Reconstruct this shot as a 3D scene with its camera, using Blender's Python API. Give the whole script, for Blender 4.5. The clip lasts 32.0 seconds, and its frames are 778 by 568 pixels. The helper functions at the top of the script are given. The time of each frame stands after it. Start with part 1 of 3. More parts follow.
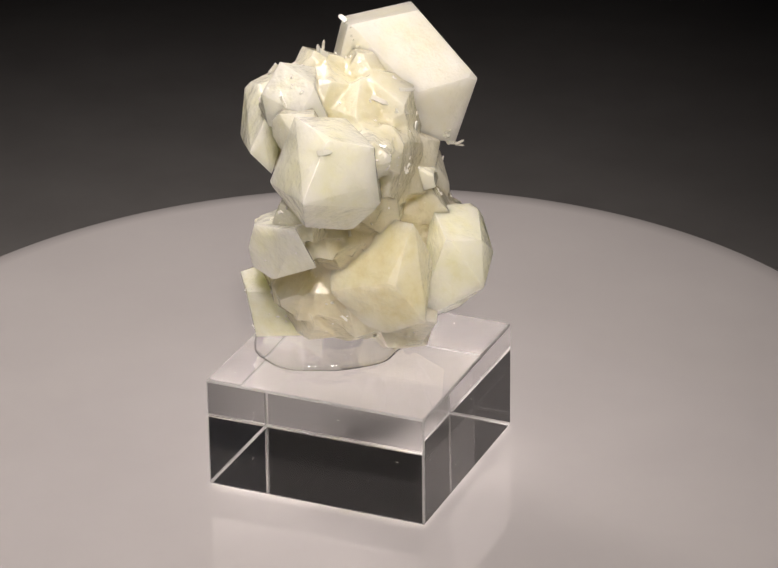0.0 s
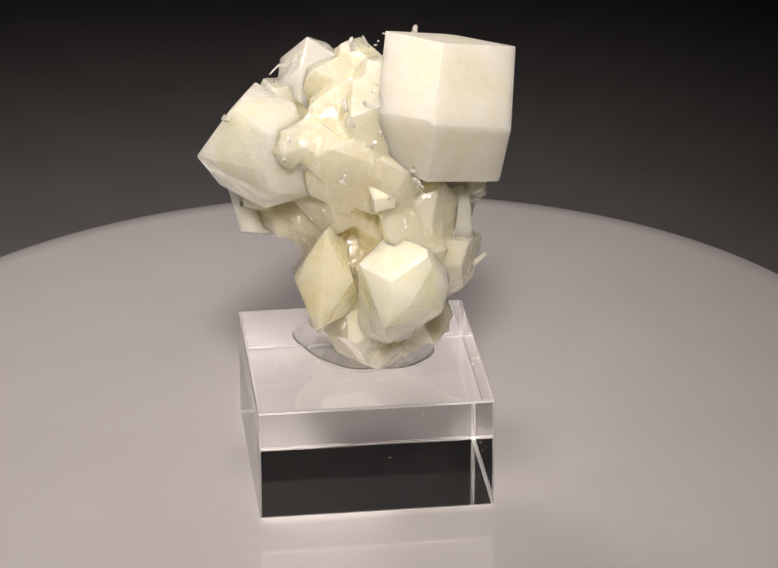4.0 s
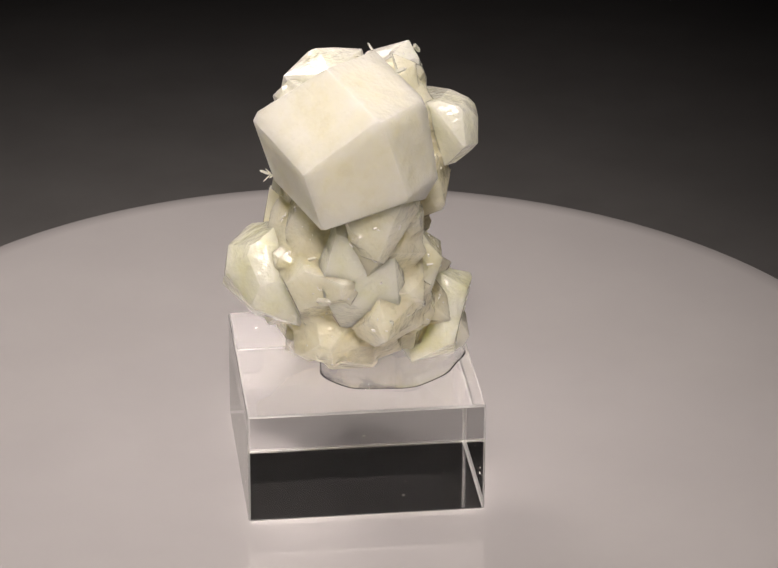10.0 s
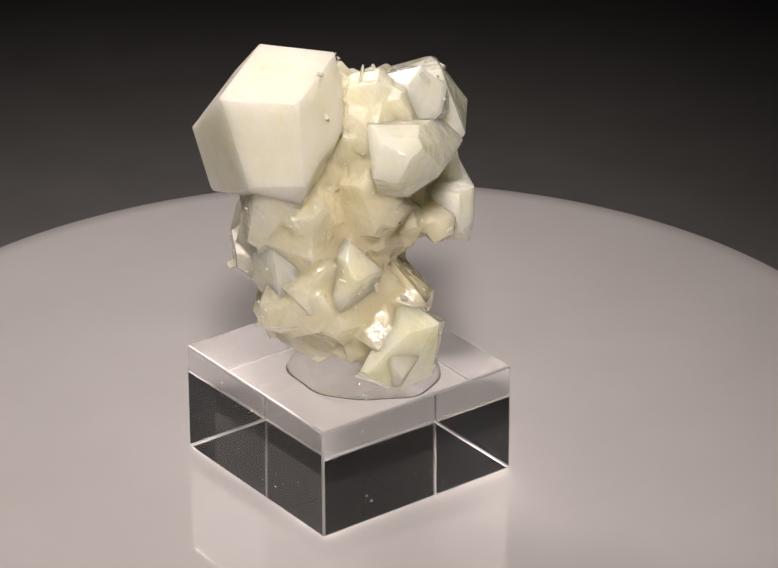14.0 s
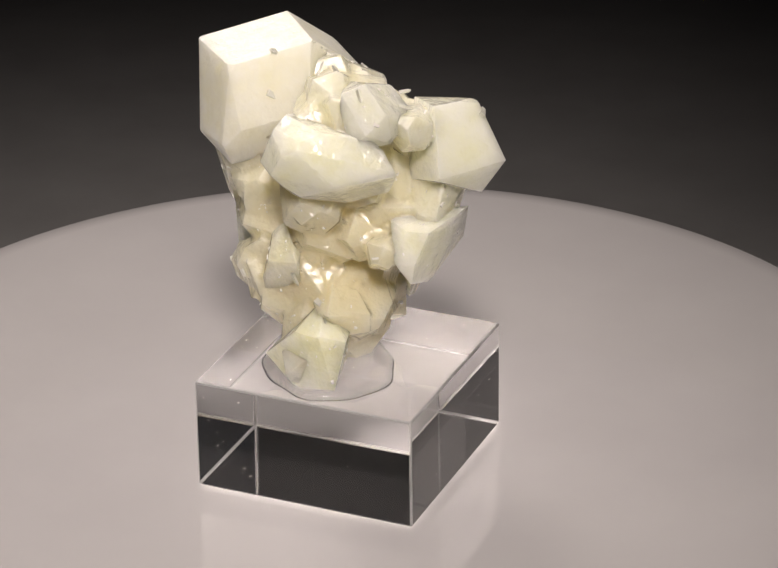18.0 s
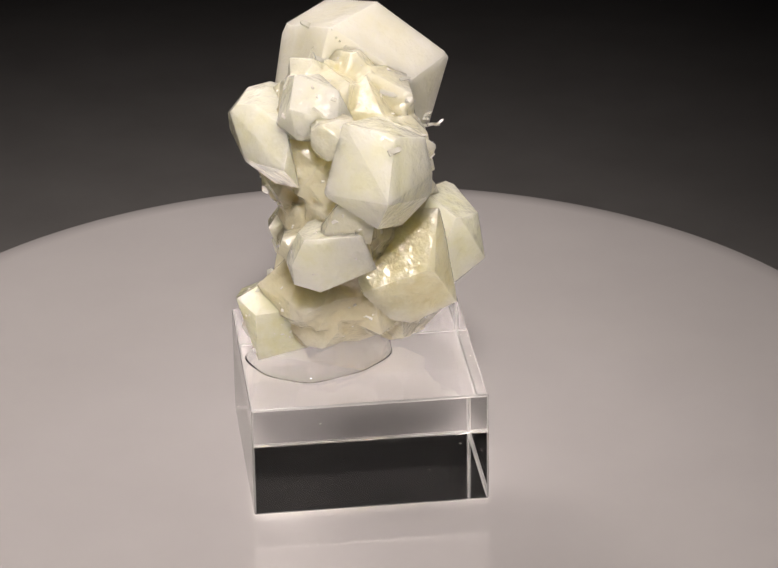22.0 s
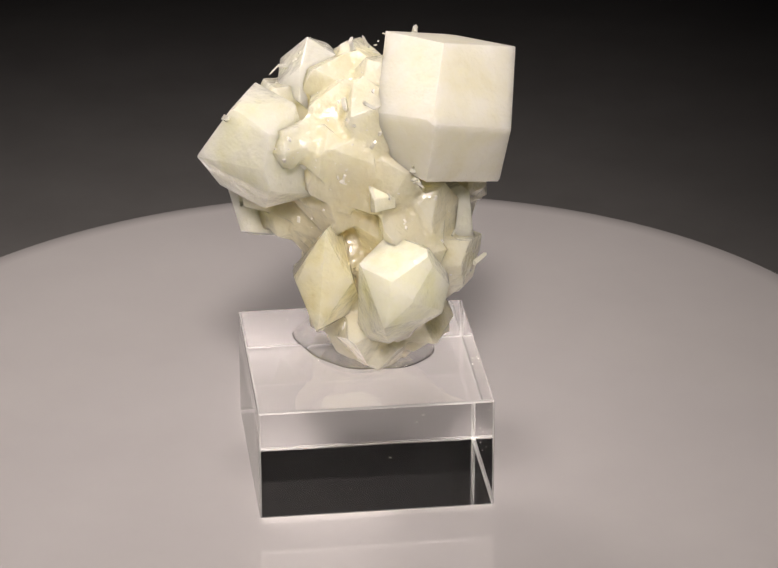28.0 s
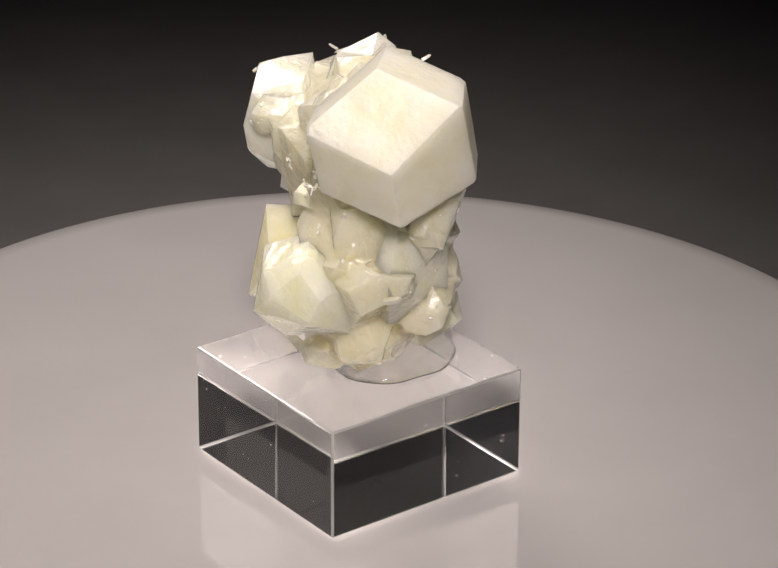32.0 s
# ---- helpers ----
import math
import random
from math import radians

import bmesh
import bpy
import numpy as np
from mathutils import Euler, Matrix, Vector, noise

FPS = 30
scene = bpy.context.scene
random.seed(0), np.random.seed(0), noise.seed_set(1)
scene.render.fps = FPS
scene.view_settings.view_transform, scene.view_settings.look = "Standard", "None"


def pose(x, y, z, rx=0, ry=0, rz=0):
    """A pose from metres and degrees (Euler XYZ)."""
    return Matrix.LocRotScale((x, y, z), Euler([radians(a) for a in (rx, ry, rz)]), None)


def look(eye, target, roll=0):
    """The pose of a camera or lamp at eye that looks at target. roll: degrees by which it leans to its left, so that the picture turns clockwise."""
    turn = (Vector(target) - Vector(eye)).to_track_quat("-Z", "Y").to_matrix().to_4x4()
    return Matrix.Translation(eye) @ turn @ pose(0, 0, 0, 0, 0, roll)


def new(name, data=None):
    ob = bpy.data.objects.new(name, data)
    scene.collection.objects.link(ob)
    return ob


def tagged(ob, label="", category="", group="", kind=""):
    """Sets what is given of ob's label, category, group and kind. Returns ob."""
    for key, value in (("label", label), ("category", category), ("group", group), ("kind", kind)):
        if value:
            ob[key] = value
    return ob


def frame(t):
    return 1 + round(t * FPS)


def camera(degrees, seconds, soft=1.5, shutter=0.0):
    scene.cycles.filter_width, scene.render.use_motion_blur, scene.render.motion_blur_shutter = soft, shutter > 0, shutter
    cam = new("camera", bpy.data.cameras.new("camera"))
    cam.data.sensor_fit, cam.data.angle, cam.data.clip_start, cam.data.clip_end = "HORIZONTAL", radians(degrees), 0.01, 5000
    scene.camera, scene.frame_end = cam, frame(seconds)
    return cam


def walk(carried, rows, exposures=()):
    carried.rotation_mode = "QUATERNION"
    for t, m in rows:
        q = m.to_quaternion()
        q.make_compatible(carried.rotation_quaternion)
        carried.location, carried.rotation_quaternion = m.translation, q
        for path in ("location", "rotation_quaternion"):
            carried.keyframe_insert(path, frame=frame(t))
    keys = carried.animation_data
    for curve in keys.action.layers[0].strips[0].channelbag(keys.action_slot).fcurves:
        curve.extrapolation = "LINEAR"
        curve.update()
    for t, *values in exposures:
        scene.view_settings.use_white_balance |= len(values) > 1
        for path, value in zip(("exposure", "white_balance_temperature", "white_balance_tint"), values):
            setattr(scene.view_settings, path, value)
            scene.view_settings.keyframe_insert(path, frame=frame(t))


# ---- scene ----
CLIP = 32.0
SPIN = 15.0  # degrees a second, clockwise seen from above

cam = camera(12.62, CLIP)
EYE = (0.0, -0.43355, 0.23363)
VIEW = pose(*EYE, 90 - 25.538, 0, -0.619) @ pose(0, 0, 0, 0, 0, -0.312)
# the picture darkens slightly while the large bright face turns to the lens
DIM = [(0, 0.0), (4, 0.0), (6, -0.11), (7, -0.12), (8, 0.0), (9.5, 0.0), (28, 0.0), (30, -0.11), (31, -0.12), (32, -0.02)]
walk(cam, [(0, VIEW), (CLIP, VIEW)], DIM)

# ---- light ----
world = bpy.data.worlds.new("dark_room")
scene.world = world
world.use_nodes = True
world.node_tree.nodes["Background"].inputs["Color"].default_value = (0.6, 0.72, 1.0, 1)
world.node_tree.nodes["Background"].inputs["Strength"].default_value = 0.005


def softbox(name, eye, target, power, size, spread, colour):
    """A square soft lamp with a grid that keeps its light within the spread, in degrees."""
    lamp = bpy.data.lights.new(name, "AREA")
    lamp.shape, lamp.size, lamp.energy, lamp.spread, lamp.color = "SQUARE", size, power, radians(spread), colour
    ob = new(name, lamp)
    ob.matrix_world = look(eye, target)
    return ob


WARM = (1.0, 0.885, 0.812)
softbox("back_lamp", (-0.24, 0.44, 0.50), (0.0, -0.01, 0.03), 0.065, 0.18, 31, WARM)
softbox("front_lamp", (-0.02, -0.56, 0.58), (-0.025, -0.025, 0.04), 0.112, 0.19, 11.5, WARM)
softbox("top_lamp", (-0.05, -0.08, 0.75), (-0.012, -0.025, 0.03), 0.065, 0.22, 16, WARM)

# ---- materials ----


def material(name):
    m = bpy.data.materials.new(name)
    m.use_nodes = True
    return m, m.node_tree.nodes, m.node_tree.links, m.node_tree.nodes["Principled BSDF"]


def noise_node(nodes, links, scale, detail=4, rough=0.55, coords="Object"):
    tc = nodes.new("ShaderNodeTexCoord")
    n = nodes.new("ShaderNodeTexNoise")
    n.inputs["Scale"].default_value, n.inputs["Detail"].default_value, n.inputs["Roughness"].default_value = scale, detail, rough
    links.new(tc.outputs[coords], n.inputs["Vector"])
    return n


def ramp_node(nodes, links, fac, stops):
    r = nodes.new("ShaderNodeValToRGB")
    while len(r.color_ramp.elements) < len(stops):
        r.color_ramp.elements.new(0.5)
    for e, (pos, col) in zip(r.color_ramp.elements, stops):
        e.position, e.color = pos, (*col, 1)
    links.new(fac, r.inputs["Fac"])
    return r


def bump_node(nodes, links, height, strength, distance):
    b = nodes.new("ShaderNodeBump")
    b.inputs["Strength"].default_value, b.inputs["Distance"].default_value = strength, distance
    links.new(height, b.inputs["Height"])
    return b


def crystal_material(name, light, dark, rough, depth, clear, cell, tilt, wave):
    """Milky, slightly clear mineral: cloudy veils, glossy stepped faces, fine frosting and pits."""
    m, nodes, links, p = material(name)
    info = nodes.new("ShaderNodeObjectInfo")
    cloud = noise_node(nodes, links, 210, 6, 0.62)
    add = nodes.new("ShaderNodeMath")
    add.operation = "MULTIPLY_ADD"
    links.new(info.outputs["Random"], add.inputs[0])
    add.inputs[1].default_value = 0.22
    links.new(cloud.outputs["Fac"], add.inputs[2])
    col = ramp_node(nodes, links, add.outputs[0], [(0.40, dark), (0.58, light), (0.80, tuple(0.7 * c + 0.28 for c in light))])
    links.new(col.outputs["Color"], p.inputs["Base Color"])
    veil = noise_node(nodes, links, 130, 5, 0.6)
    body = ramp_node(nodes, links, veil.outputs["Fac"], [(0.36, (1 - 0.35 * clear,) * 3), (0.64, (1 - 1.5 * clear,) * 3)])
    links.new(body.outputs["Color"], p.inputs["Alpha"])
    p.inputs["IOR"].default_value = 1.55
    p.inputs["Subsurface Weight"].default_value = 1.0
    p.inputs["Subsurface Radius"].default_value = (1.0, 1.0, 0.95)
    p.inputs["Subsurface Scale"].default_value = depth
    tc = nodes.new("ShaderNodeTexCoord")
    p.inputs["Roughness"].default_value = rough
    p.inputs["Coat Weight"].default_value = 0.55
    p.inputs["Coat Roughness"].default_value = 0.1
    p.inputs["Coat IOR"].default_value = 1.7
    step = noise_node(nodes, links, 420, 5, 0.6)
    snap = nodes.new("ShaderNodeMath")
    snap.operation = "SNAP"
    links.new(step.outputs["Fac"], snap.inputs[0])
    snap.inputs[1].default_value = 0.06
    b1 = bump_node(nodes, links, snap.outputs[0], 0.1, 0.0010)
    # broken patches, each leaning a little its own way
    warp = noise_node(nodes, links, 260, 4, 0.6)
    shift = nodes.new("ShaderNodeVectorMath")
    shift.operation = "MULTIPLY_ADD"
    links.new(warp.outputs["Color"], shift.inputs[0])
    shift.inputs[1].default_value = (0.006, 0.006, 0.006)
    links.new(tc.outputs["Object"], shift.inputs[2])
    cells = nodes.new("ShaderNodeTexVoronoi")
    cells.inputs["Scale"].default_value = cell
    links.new(shift.outputs["Vector"], cells.inputs["Vector"])
    lean = nodes.new("ShaderNodeVectorMath")
    lean.operation = "SUBTRACT"
    links.new(cells.outputs["Color"], lean.inputs[0])
    lean.inputs[1].default_value = (0.5, 0.5, 0.5)
    amount = ramp_node(nodes, links, warp.outputs["Fac"], [(0.42, (tilt * 0.15,) * 3), (0.6, (tilt,) * 3)])
    scaled = nodes.new("ShaderNodeVectorMath")
    scaled.operation = "MULTIPLY"
    links.new(lean.outputs["Vector"], scaled.inputs[0])
    links.new(amount.outputs["Color"], scaled.inputs[1])
    geo = nodes.new("ShaderNodeNewGeometry")
    total = nodes.new("ShaderNodeVectorMath")
    links.new(geo.outputs["Normal"], total.inputs[0])
    links.new(scaled.outputs["Vector"], total.inputs[1])
    unit = nodes.new("ShaderNodeVectorMath")
    unit.operation = "NORMALIZE"
    links.new(total.outputs["Vector"], unit.inputs[0])
    swellings = noise_node(nodes, links, 170, 4, 0.55)
    b0 = bump_node(nodes, links, swellings.outputs["Fac"], wave, 0.0022)
    links.new(unit.outputs["Vector"], b0.inputs["Normal"])
    links.new(b0.outputs["Normal"], b1.inputs["Normal"])
    # scattered pits
    pits = nodes.new("ShaderNodeTexVoronoi")
    pits.inputs["Scale"].default_value = 330
    links.new(shift.outputs["Vector"], pits.inputs["Vector"])
    hollow = ramp_node(nodes, links, pits.outputs["Distance"], [(0.05, (0, 0, 0)), (0.12, (1, 1, 1))])
    bp = bump_node(nodes, links, hollow.outputs["Color"], 0.15, 0.0002)
    links.new(b1.outputs["Normal"], bp.inputs["Normal"])
    fine = noise_node(nodes, links, 3200, 4, 0.65)
    b3 = bump_node(nodes, links, fine.outputs["Fac"], 0.3, 0.00008)
    links.new(bp.outputs["Normal"], b3.inputs["Normal"])
    # the clear skin carries the sharp relief, the milky body below it only the broad one
    soft = bump_node(nodes, links, step.outputs["Fac"], 0.25, 0.0012)
    links.new(b0.outputs["Normal"], soft.inputs["Normal"])
    links.new(soft.outputs["Normal"], p.inputs["Normal"])
    links.new(b3.outputs["Normal"], p.inputs["Coat Normal"])
    return m


FROSTED = crystal_material("frosted_cream_crystal", (0.86, 0.84, 0.69), (0.80, 0.765, 0.565), 0.42, 0.006, 0.02, 600, 0.08, 0.3)
FROSTED.node_tree.nodes["Principled BSDF"].inputs["Coat Weight"].default_value = 0.15
CRYSTAL = crystal_material("milky_pale_crystal", (0.875, 0.875, 0.68), (0.82, 0.81, 0.55), 0.18, 0.006, 0.02, 700, 0.13, 0.4)
GREENISH = crystal_material("pale_greenish_crystal", (0.86, 0.865, 0.645), (0.80, 0.79, 0.49), 0.18, 0.006, 0.02, 800, 0.14, 0.4)
HONEY = crystal_material("honey_crystal", (0.83, 0.785, 0.535), (0.76, 0.69, 0.40), 0.18, 0.006, 0.02, 800, 0.14, 0.4)
CHIP = crystal_material("small_pale_crystal", (0.90, 0.89, 0.71), (0.86, 0.84, 0.61), 0.2, 0.0015, 0.1, 900, 0.12, 0.3)
MATRIX = crystal_material("milky_core", (0.865, 0.85, 0.65), (0.78, 0.74, 0.48), 0.24, 0.007, 0.0, 520, 0.25, 0.5)


def shaded_heart(m, tint):
    """The yellower heart of the mass, painted darker for shade between the outer crystals."""
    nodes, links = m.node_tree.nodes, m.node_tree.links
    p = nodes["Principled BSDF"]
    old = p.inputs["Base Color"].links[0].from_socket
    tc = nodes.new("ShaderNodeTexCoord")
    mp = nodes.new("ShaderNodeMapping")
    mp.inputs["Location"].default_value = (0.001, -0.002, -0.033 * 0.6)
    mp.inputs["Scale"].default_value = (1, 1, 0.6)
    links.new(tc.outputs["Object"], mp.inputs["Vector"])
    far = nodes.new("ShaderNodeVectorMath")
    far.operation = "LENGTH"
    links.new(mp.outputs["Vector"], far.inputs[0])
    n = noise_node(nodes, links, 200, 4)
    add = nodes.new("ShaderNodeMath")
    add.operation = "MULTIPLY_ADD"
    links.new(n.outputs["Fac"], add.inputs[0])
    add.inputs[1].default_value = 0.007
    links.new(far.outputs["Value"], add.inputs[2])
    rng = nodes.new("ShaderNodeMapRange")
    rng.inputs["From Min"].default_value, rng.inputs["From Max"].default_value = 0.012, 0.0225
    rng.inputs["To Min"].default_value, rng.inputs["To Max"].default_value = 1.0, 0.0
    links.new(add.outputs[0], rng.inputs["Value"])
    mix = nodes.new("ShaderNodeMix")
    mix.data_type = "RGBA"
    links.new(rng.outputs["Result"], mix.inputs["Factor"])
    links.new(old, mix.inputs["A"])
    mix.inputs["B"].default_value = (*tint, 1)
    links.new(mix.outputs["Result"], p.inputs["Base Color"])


shaded_heart(MATRIX, (0.76, 0.69, 0.46))


def splinter_material():
    m, nodes, links, p = material("glossy_splinter")
    n = noise_node(nodes, links, 500, 3)
    col = ramp_node(nodes, links, n.outputs["Fac"], [(0.3, (0.86, 0.83, 0.72)), (0.7, (0.95, 0.93, 0.87))])
    links.new(col.outputs["Color"], p.inputs["Base Color"])
    p.inputs["Roughness"].default_value = 0.12
    p.inputs["Coat Weight"].default_value = 0.6
    return m


SPLINTER = splinter_material()


def clear_material(name, tint, ior, rough):
    m, nodes, links, p = material(name)
    p.inputs["Base Color"].default_value = (*tint, 1)
    p.inputs["Transmission Weight"].default_value = 1.0
    p.inputs["IOR"].default_value = ior
    p.inputs["Roughness"].default_value = rough
    return m


ACRYLIC = clear_material("clear_acrylic", (0.95, 0.95, 0.955), 1.49, 0.0)
EDGE = clear_material("whitened_acrylic_edge", (0.97, 0.97, 0.97), 1.49, 0.12)
# Part opaque white, so the edges' bright highlight lines are in the material.
EDGE.node_tree.nodes["Principled BSDF"].inputs["Transmission Weight"].default_value = 0.7
GEL = clear_material("clear_gel", (0.99, 0.99, 0.99), 1.05, 0.02)
GEL.node_tree.nodes["Principled BSDF"].inputs["Coat Weight"].default_value = 0.8
GEL.node_tree.nodes["Principled BSDF"].inputs["Coat Roughness"].default_value = 0.05


def plate_material():
    m, nodes, links, p = material("white_plastic")
    n = noise_node(nodes, links, 40, 5)
    col = ramp_node(nodes, links, n.outputs["Fac"], [(0.3, (0.46, 0.445, 0.45)), (0.7, (0.49, 0.475, 0.48))])
    links.new(col.outputs["Color"], p.inputs["Base Color"])
    p.inputs["Roughness"].default_value = 0.035
    p.inputs["IOR"].default_value = 1.5
    p.inputs["Coat Weight"].default_value = 1.0
    p.inputs["Coat IOR"].default_value = 2.0
    p.inputs["Coat Roughness"].default_value = 0.03
    return m


PLATE = plate_material()


def cloth_material():
    m, nodes, links, p = material("grey_backdrop")
    n = noise_node(nodes, links, 60, 6)
    col = ramp_node(nodes, links, n.outputs["Fac"], [(0.3, (0.095, 0.092, 0.092)), (0.7, (0.112, 0.109, 0.109))])
    links.new(col.outputs["Color"], p.inputs["Base Color"])
    p.inputs["Roughness"].default_value = 0.95
    return m


CLOTH = cloth_material()

# ---- building ----
MM = 0.001


def part(name, bm, mat, parent=None, label="", smooth=False):
    me = bpy.data.meshes.new(name)
    bmesh.ops.recalc_face_normals(bm, faces=bm.faces)
    bm.to_mesh(me)
    bm.free()
    me.materials.append(mat)
    if smooth:
        me.polygons.foreach_set("use_smooth", [True] * len(me.polygons))
    ob = new(name, me)
    if parent is not None:
        ob.parent = parent
    if label:
        ob["label"] = label
    return ob


def lathe(profile, n=96):
    """A closed solid of revolution from (radius, height) pairs that begin and end on the axis."""
    bm = bmesh.new()
    rings = []
    for r, z in profile:
        if r == 0:
            rings.append([bm.verts.new((0, 0, z))])
        else:
            rings.append([bm.verts.new((r * math.cos(2 * math.pi * i / n), r * math.sin(2 * math.pi * i / n), z)) for i in range(n)])
    for a, b in zip(rings, rings[1:]):
        for i in range(n):
            j = (i + 1) % n
            if len(a) == 1:
                bm.faces.new((a[0], b[i], b[j]))
            elif len(b) == 1:
                bm.faces.new((a[i], a[j], b[0]))
            else:
                bm.faces.new((a[i], a[j], b[j], b[i]))
    return bm


def cut_stone(faces, size=40.0):
    """A convex solid about the origin, in mm, cut by faces given as azimuth, elevation and distance."""
    bm = bmesh.new()
    bmesh.ops.create_cube(bm, size=size)
    for az, el, d in faces:
        n = Vector((math.cos(radians(el)) * math.cos(radians(az)), math.cos(radians(el)) * math.sin(radians(az)), math.sin(radians(el))))
        cut = bmesh.ops.bisect_plane(bm, geom=bm.verts[:] + bm.edges[:] + bm.faces[:], plane_co=n * d, plane_no=n, clear_outer=True)
        rim = [e for e in cut["geom_cut"] if isinstance(e, bmesh.types.BMEdge)]
        if len(rim) > 2:
            bmesh.ops.edgeloop_fill(bm, edges=rim)
    return bm


# ---- setting ----
bm = bmesh.new()
rows = []
for i in range(25):
    if i < 8:
        y, z = -1.2 + i * 0.28, -0.03
    else:
        a = radians(90 * (i - 8) / 16)
        y, z = 0.90 + 0.6 * math.sin(a), -0.03 + 0.6 * (1 - math.cos(a))
    rows.append([bm.verts.new((x, y, z)) for x in np.linspace(-1.2, 1.2, 9)])
rows.append([bm.verts.new((x, 1.5, 1.6)) for x in np.linspace(-1.2, 1.2, 9)])
for a, b in zip(rows, rows[1:]):
    for i in range(8):
        bm.faces.new((a[i], a[i + 1], b[i + 1], b[i]))
tagged(part("backdrop", bm, CLOTH, smooth=True), "dark grey seamless backdrop sweeping up behind the turntable", "backdrop", kind="structure")

# ---- turntable ----
turntable = tagged(new("turntable"), "round white glossy turntable plate turning slowly", "turntable")
R = 0.0803
plate_mesh = lathe([(0, -0.006), (R - 0.001, -0.006), (R - 0.0003, -0.0055), (R, -0.0048), (R, -0.0008), (R - 0.0003, -0.0003), (R - 0.001, 0)] + [(R * k, 0) for k in np.linspace(0.95, 0.4, 12)] + [(0, 0)], 240)
# the thin plate is slightly warped, like a saddle
for v in plate_mesh.verts:
    r = math.hypot(v.co.x, v.co.y) / R
    if r > 0.38:
        v.co.z += 0.00035 * ((r - 0.38) / 0.62) ** 2 * math.cos(2 * (math.atan2(v.co.y, v.co.x) - radians(265)))
plate = part("plate", plate_mesh, PLATE, turntable)
for f in plate.data.polygons:
    f.use_smooth = f.normal.z > 0.999
part("base", lathe([(0, -0.0298), (0.05, -0.0298), (0.052, -0.028), (0.052, -0.008), (0.05, -0.0062), (0, -0.0062)]), PLATE, turntable)

# ---- display block ----
BLOCK_TURN = pose(0.83 * MM, 0.73 * MM, 0, 0.09, 0.19, 66.16)
bm = bmesh.new()
bmesh.ops.create_cube(bm, size=1.0)
bmesh.ops.scale(bm, vec=(31.95 * MM, 32.15 * MM, 15.99 * MM), verts=bm.verts)
bmesh.ops.translate(bm, vec=(0, 0, 7.845 * MM), verts=bm.verts)
bmesh.ops.bevel(bm, geom=bm.edges[:], offset=0.3 * MM, segments=2, affect="EDGES", profile=0.5)
bm.transform(BLOCK_TURN)
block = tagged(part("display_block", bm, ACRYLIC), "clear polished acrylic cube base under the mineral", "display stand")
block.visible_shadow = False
block.data.materials.append(EDGE)
for f in block.data.polygons:
    f.material_index = 1 if f.area < 30e-6 else 0

# dust and small scratches on the polished faces
rnd = random.Random(31)
bm = bmesh.new()
for i in range(36):
    side = rnd.randrange(4)
    a, z = rnd.uniform(-15.3, 15.3) * MM, rnd.uniform(0.8, 15.0) * MM
    w, hgt = rnd.choice((0.03, 0.04, 0.05, 0.06, 0.2)) * MM, rnd.choice((0.025, 0.03, 0.04)) * MM
    off = (15.96 if side % 2 == 0 else 16.07) * MM
    place = BLOCK_TURN @ Matrix.Rotation(radians(90 * side), 4, "Z")
    lean = rnd.uniform(-0.6, 0.6)
    vs = [bm.verts.new(place @ Vector((off + d, a + u * w - v * hgt * lean, z + v * hgt + u * w * lean))) for d in (-0.05 * MM, 0.02 * MM) for u, v in ((-1, -0.4), (0.8, -1), (1, 0.7), (-0.6, 1))]
    for q in ((3, 2, 1, 0), (4, 5, 6, 7), (0, 1, 5, 4), (1, 2, 6, 5), (2, 3, 7, 6), (3, 0, 4, 7)):
        bm.faces.new([vs[k] for k in q])
tagged(part("dust", bm, SPLINTER, block, "specks of dust and fine scratches"), kind="stuff")

TOP = 15.84 * MM

# ---- gel ----
bm = lathe([(0, 0.02 * MM), (9.5 * MM, 0.02 * MM), (9.95 * MM, 0.12 * MM), (9.4 * MM, 0.7 * MM), (8.4 * MM, 1.55 * MM), (7.0 * MM, 2.35 * MM), (5.0 * MM, 3.0 * MM), (2.6 * MM, 3.3 * MM), (0, 3.4 * MM)])
for v in bm.verts:
    a = math.atan2(v.co.y, v.co.x)
    k = 1 + 0.04 * math.sin(2 * a + 0.6) + 0.025 * math.sin(5 * a) + 0.015 * math.sin(9 * a + 2)
    v.co.x *= k * 1.05
    v.co.y *= k * 0.93
bmesh.ops.translate(bm, vec=(-3.3 * MM, 3.5 * MM, TOP), verts=bm.verts)
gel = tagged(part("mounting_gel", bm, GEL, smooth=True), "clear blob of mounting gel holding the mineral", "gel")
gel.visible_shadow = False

# ---- mineral ----
mineral = tagged(new("mineral_specimen"), "cluster of pale cream blocky translucent crystals on clear gel", "mineral")


mass = bmesh.new()


def into_mass(bm, centre):
    """Adds a copy of a piece to the intergrown mass."""
    me = bpy.data.meshes.new("piece")
    bmesh.ops.recalc_face_normals(bm, faces=bm.faces)
    bm.to_mesh(me)
    me.transform(Matrix.Translation(centre))
    mass.from_mesh(me)
    bpy.data.meshes.remove(me)


hosts = []


